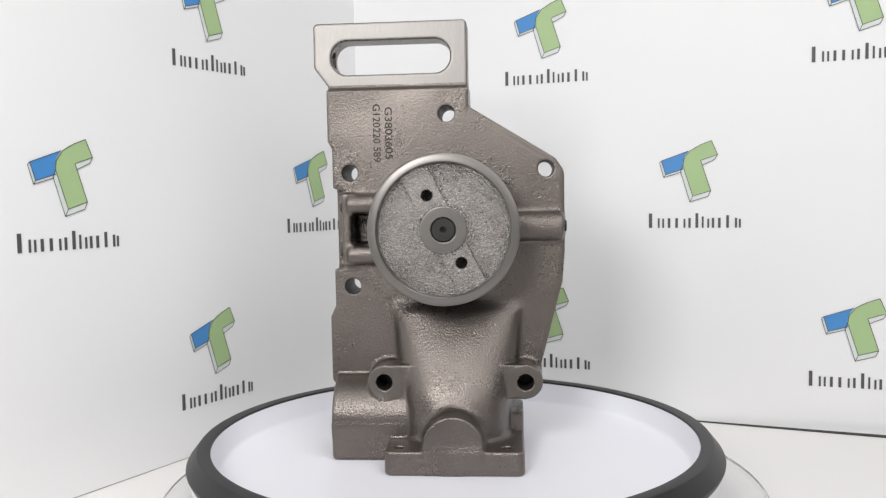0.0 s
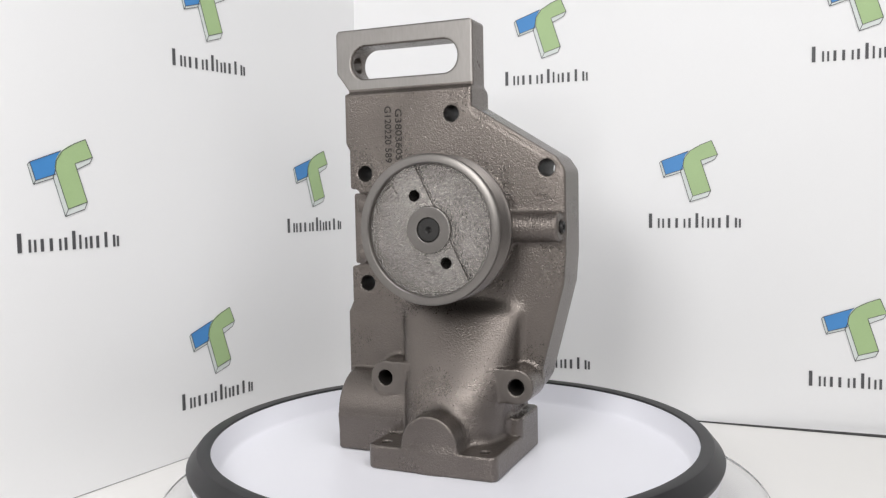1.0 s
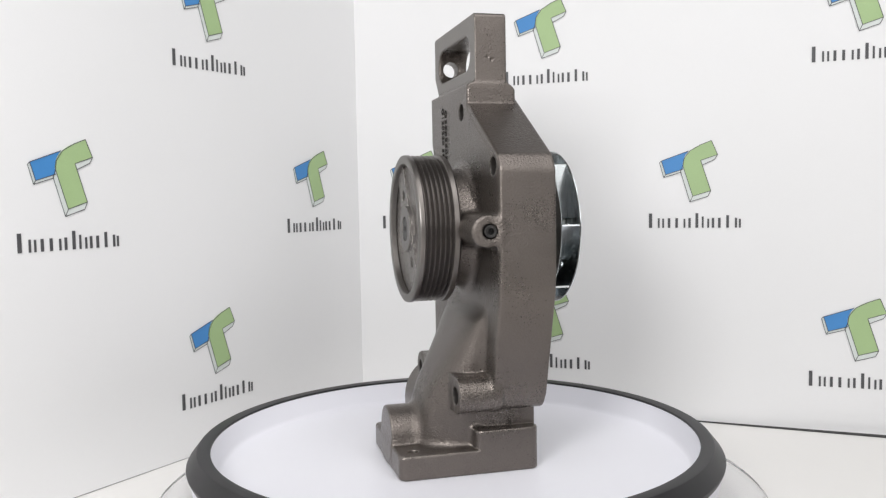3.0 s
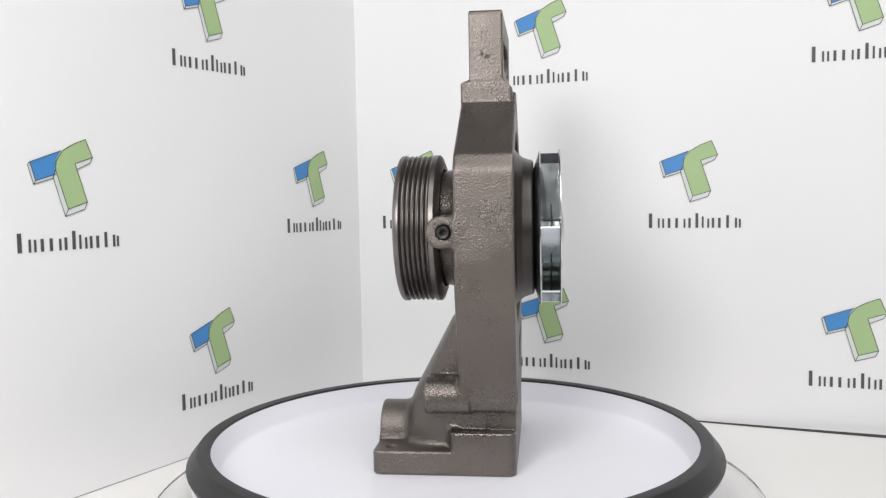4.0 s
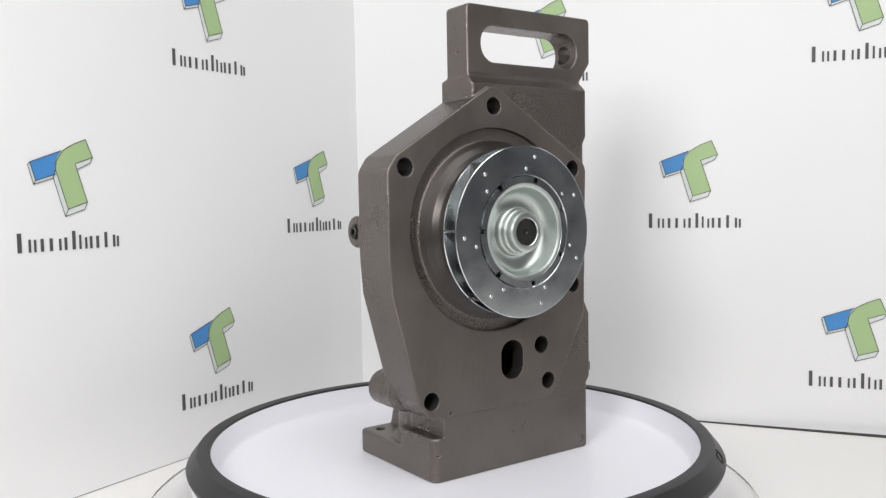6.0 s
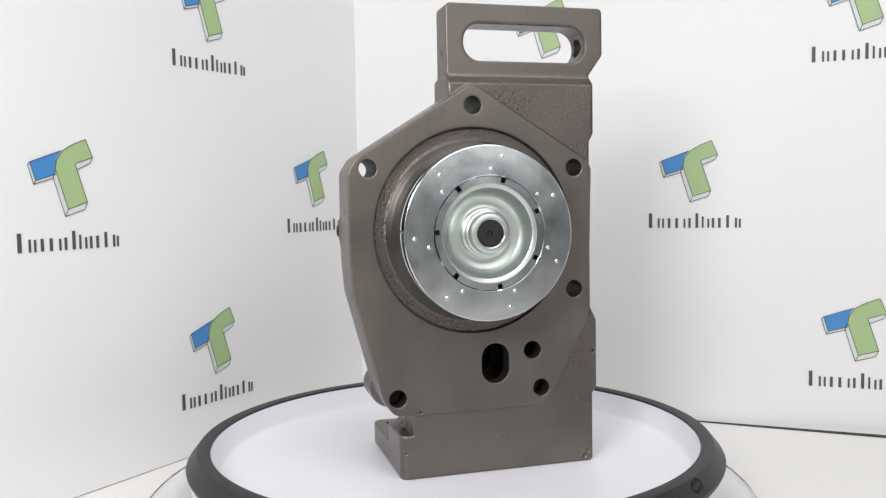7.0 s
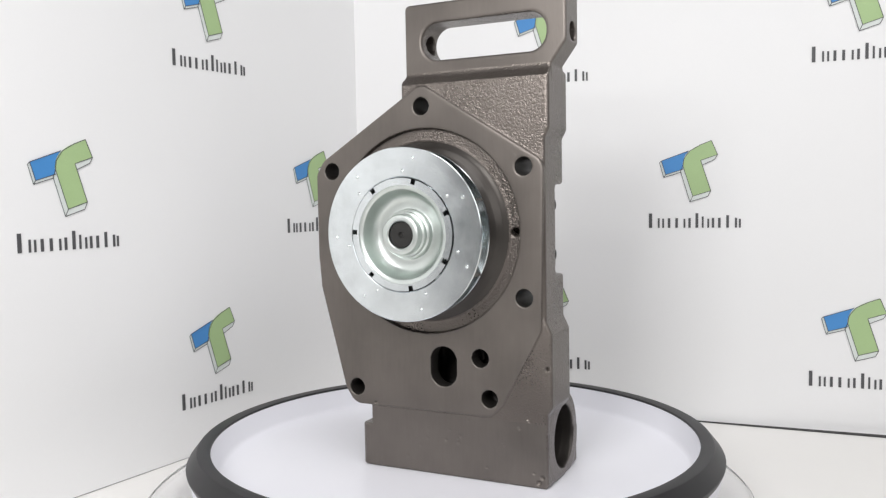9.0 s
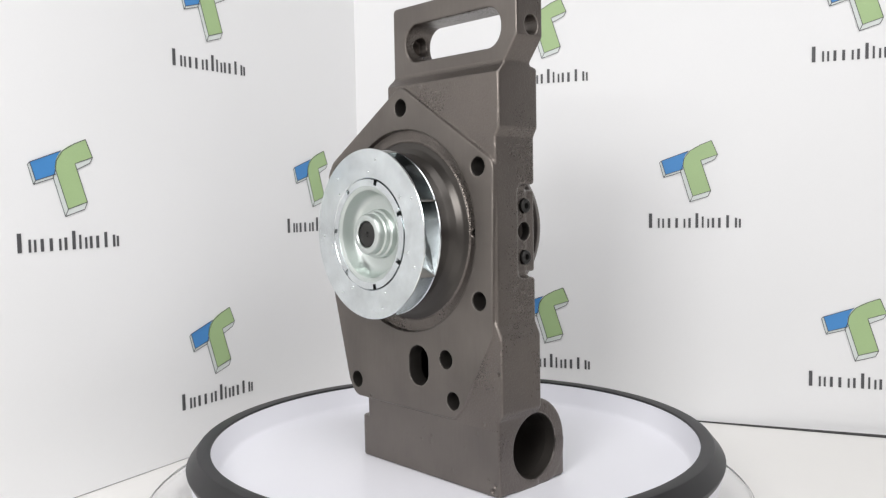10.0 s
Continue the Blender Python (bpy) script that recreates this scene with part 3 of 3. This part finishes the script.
def pulley():
    prof = [(56.0, -36), (63.9, -41.2), (64.3, -40.4), (64.3, -37.6)]
    y = -37.2
    for _ in range(6):
        prof += [(63.8, y), (60.2, y + 1.5), (60.0, y + 2.4), (63.8, y + 3.9)]
        y += 4.1
    prof += [(64.3, -12.4), (64.3, -8.6), (63.2, -7.2), (57.0, -5.0), (52, -5.0)]
    p = lathe("pulley", mm(prof), "y", (CX * MM, 0, CZ * MM), STEEL, pump, "dark turned steel belt pulley with fine grooves", segs=160, sharp=35)
    lathe("rim_face", mm([(56.2, -37.0), (56.6, -41.4), (57.4, -42.2), (62.6, -42.2), (63.9, -41.5), (64.25, -40.6), (63.0, -39.0)]), "y", (CX * MM, 0, CZ * MM), BRUSHED, p, "brushed bare rim face", segs=160, sharp=35)
    w = Casting((CX - 60, -46, CZ - 60), (CX + 60, -6, CZ + 60), 0.5)
    w.add(*rod("y", CX, CZ, 57.4, -36.2, -12, 0.5))
    ax, az = 28.4 / 63.9, -57.2 / 63.9

    def band(x, y, z):
        across = np.abs((x - CX) * az - (z - CZ) * ax) - 12.5
        away = np.sqrt((x - CX) ** 2 + (z - CZ) ** 2) - 56.5
        return np.maximum(np.maximum(across, away), np.maximum(-38.6 - y, y + 20))
    w.add(band, (CX - 57, -40, CZ - 57), (CX + 57, -20, CZ + 57))
    roughened(w, 0.90, 0.19, 3)
    w.add(*rod("y", CX, CZ, 20.0, -41.0, -20, 0.6))
    def seam(side, half):
        def fn(x, y, z):
            across = np.abs((x - CX) * az - (z - CZ) * ax - side * 12.8) - 0.38
            along = (x - CX) * ax + (z - CZ) * az
            out = 20.6 - np.sqrt((x - CX) ** 2 + (z - CZ) ** 2)
            return np.maximum(np.maximum(np.maximum(across, out), -half * along + 6), np.maximum(y + 36.6, -60 - y))
        return fn
    for side, half in ((1, -1), (-1, -1), (-1, 1)):
        w.cut(seam(side, half), (CX - 56, -50, CZ - 56), (CX + 56, -37, CZ + 56))
    for hx, hz in ((-17.3, 232.0), (11.1, 175.0)):
        w.cut(*rod("y", hx, hz, 4.9, -50, -15, 0.2))
    w.cut(*rod("y", CX, CZ, 10.6, -50, -30, 0.2))

    def pick(q, n):
        r = np.hypot(q[:, 0] - CX, q[:, 2] - CZ)
        return ((r < 19.5) & (n[:, 1] < -0.9)).astype(int)
    casting_mesh("web", w, (CAST_WEB, BRUSHED), p, pick, "rough cast pulley web with two tapped holes")
    lathe("shaft_end", mm([(0.0, -36.0), (1.2, -38.0), (2.6, -40.2), (3.2, -40.6), (9.4, -40.6), (10.2, -39.8), (10.2, -31), (0, -31)]), "y", (CX * MM, 0, CZ * MM), BLACK_STEEL, p,
          "dark steel shaft end with centre mark", segs=64, closed=False)


pulley()


def impeller():
    ctr = (CX * MM, 0, (CZ - 1.3) * MM)

    def gap(a):
        return any(abs((a - t + 180) % 360 - 180) < 2.7 for t in tabs_deg)
    tabs_deg = [104.8 + i * 360 / 7 for i in range(7)]
    imp = lathe("impeller", mm([(44.9, 91.4), (68.0, 91.4), (68.6, 92.0), (68.6, 92.6), (68.0, 93.0), (45.7, 93.0), (44.9, 92.3)]), "y", ctr, ZINC, pump, "zinc-plated pressed steel impeller", segs=210)
    bm = bmesh.new()
    n = 210

    def ring_cell(r0, r1, i):
        c = []
        for h in (91.7, 93.5):
            for r, k in ((r0, i), (r1, i), (r1, i + 1), (r0, i + 1)):
                a = 2 * math.pi * k / n
                c.append(bm.verts.new(((CX + r * math.cos(a)) * MM, h * MM, (CZ - 1.3 + r * math.sin(a)) * MM)))
        for f in ((0, 1, 2, 3), (7, 6, 5, 4), (0, 4, 5, 1), (1, 5, 6, 2), (2, 6, 7, 3), (3, 7, 4, 0)):
            bm.faces.new([c[k] for k in f])
    for i in range(n):
        if gap(360.0 * (i + 0.5) / n):
            ring_cell(38.9, 40.4, i)
        else:
            ring_cell(38.9, 44.3, i)
    bmesh.ops.remove_doubles(bm, verts=bm.verts, dist=1e-7)
    inner = [f for f in bm.faces if all(len(e.link_faces) > 2 for e in f.edges)]
    bmesh.ops.delete(bm, geom=inner, context="FACES_ONLY")
    part("slotted_ring", bm, ZINC, imp)
    lathe("dished_hub", mm([(38.9, 93.0), (37.0, 92.8), (35.5, 91.8), (34.4, 88.4), (33.0, 83.8), (31.0, 80.8), (28.0, 79.3), (22.0, 78.6), (20.2, 79.0), (19.8, 80.2), (19.8, 83.6), (19.0, 84.4), (18.2, 84.6), (18.0, 88.4),
                           (17.4, 89.0), (16.6, 89.2), (16.4, 93.4), (15.4, 94.9), (14.2, 95.4), (11.6, 95.3), (10.8, 94.6), (10.6, 86), (0, 86), (0, 77), (38, 77), (38.6, 91)]), "y", ctr, ZINC_DISH, imp, segs=128, closed=False, sharp=32)
    lathe("shaft_bore", mm([(0, 91.6), (1.4, 92.0), (2.4, 93.6), (9.6, 93.6), (10.4, 93.0), (10.4, 86.2), (0, 86.2)]), "y", ctr, BLACK_STEEL, imp, "dark shaft end in the hub", segs=48, closed=False)
    # added dark ring that makes the slots read as black shade
    lathe("slot_shade_ring", mm([(39.0, 84.0), (47.0, 84.0), (47.0, 85.0), (39.0, 85.0)]), "y", ctr, BLACK_STEEL, imp, "dark ring added as shade behind the slots", segs=96)
    lathe("rear_shroud", mm([(20, 70.0), (52, 70.0), (67.0, 74.8), (67.5, 75.4), (67.0, 76.2), (52, 72), (20, 72)]), "y", ctr, ZINC, imp, segs=128, sharp=20)
    lathe("seal_ring", mm([(20, 63.0), (46, 63.0), (46, 69.9), (20, 69.9)]), "y", ctr, BLACK_STEEL, imp, "dark seal ring", segs=96)
    for t in tabs_deg:
        bm = bmesh.new()
        sections = []
        ia, oa = radians(t), radians(t + 47)
        p0 = Vector((42.0 * math.cos(ia), 42.0 * math.sin(ia)))
        way = (Vector((61 * math.cos(oa), 61 * math.sin(oa))) - p0).normalized()
        tan = (-way.y, way.x)
        for i in range(9):
            q = p0 + way * (7.0 + 46.5 * i / 8)
            r = q.length
            y0 = 71.6 + 4.2 * max(0, (r - 52) / 15)
            ring = []
            for off, yy in ((-0.8, y0), (0.8, y0), (0.8, 91.4), (-0.8, 91.4)):
                ring.append(bm.verts.new(((CX + q.x + off * tan[0]) * MM, yy * MM, (CZ - 1.3 + q.y + off * tan[1]) * MM)))
            sections.append(ring)
        for s0, s1 in zip(sections, sections[1:]):
            for k in range(4):
                bm.faces.new((s0[k], s0[(k + 1) % 4], s1[(k + 1) % 4], s1[k]))
        bm.faces.new(sections[0])
        bm.faces.new(sections[-1][::-1])
        part("blade", bm, ZINC, imp)
        for r, off in ((50.0, 38.6), (60.5, 47.0)):
            a = radians(t + off)
            c = ((CX + r * math.cos(a)) * MM, 0, (CZ - 1.3 + r * math.sin(a)) * MM)
            lathe("rivet", mm([(0, 93.7), (1.0, 93.5), (1.7, 92.9), (0, 92.5)]), "y", c, ZINC, imp, segs=14, closed=False)

    imp.location.y += 3.0 * MM


impeller()

plug = lathe("plug", [(0.0026 * S, 0.099 * S), (0.0026 * S, 0.1012 * S), (0.0044 * S, 0.1016 * S), (0.0050 * S, 0.1010 * S), (0.0050 * S, 0.092 * S), (0.0, 0.092 * S), (0.0, 0.0965 * S), (0.0026 * S, 0.0965 * S)],
             "z", (0, 0, 0), BLACK_STEEL, pump, "dark socket-head plug", segs=6 * 6, closed=True)
plug.matrix_basis = Matrix.Translation((0, 4.5 * MM, 203.4 * MM)) @ Matrix.Rotation(radians(90), 4, "Y")


for pz in (222.5, 182.0):
    side_plug = lathe("side_plug", mm([(2.4, 2.6), (4.4, 2.6), (5.4, 1.8), (5.5, -3.0), (0.0, -3.0), (0.0, -1.0), (2.4, -1.0)]), "z", (0, 0, 0), BLACK_STEEL, pump, "dark socket-head side plug", segs=36)
    side_plug.matrix_basis = Matrix.Translation((-98.2 * MM, 13.6 * MM, pz * MM)) @ Matrix.Rotation(radians(-90), 4, "Y")


def stamped(text, x, z_top, length):
    """Dot-stamped number that reads downwards on the front of the housing."""
    data = bpy.data.curves.new("stamped_number", "FONT")
    data.body, data.extrude, data.size, data.offset = text, 0.0002, 0.01, 0.00004
    ob = new("stamped_number", data)
    me = bpy.data.meshes.new_from_object(ob)
    scene.collection.objects.unlink(ob)
    bpy.data.objects.remove(ob)
    co = np.array([v.co[:] for v in me.vertices])
    size = co.max(0) - co.min(0)
    co = (co - co.min(0))
    for v, q in zip(me.vertices, co):
        along, up = q[0] / size[0] * length * MM, q[1] / size[1] * 6.6 * MM
        v.co = (x * MM + up, (11.85) * MM - q[2], z_top * MM - along)
    me.materials.append(INK)
    ob = new("stamped_number", me)
    ob.parent = pump
    tagged(ob, "dark stamped number " + text)


stamped("G3803605", -58.6, 311.5, 46.5)
stamped("G120220 589", -69.4, 314.3, 51.5)


def motions():
    walk(pump, [(t, pose(0, 0, DECK, 0, 0, a)) for t, a in TURNS])
    walk(platter, [(t, pose(0, 0, DECK, 0, 0, a)) for t, a in TURNS])


motions()
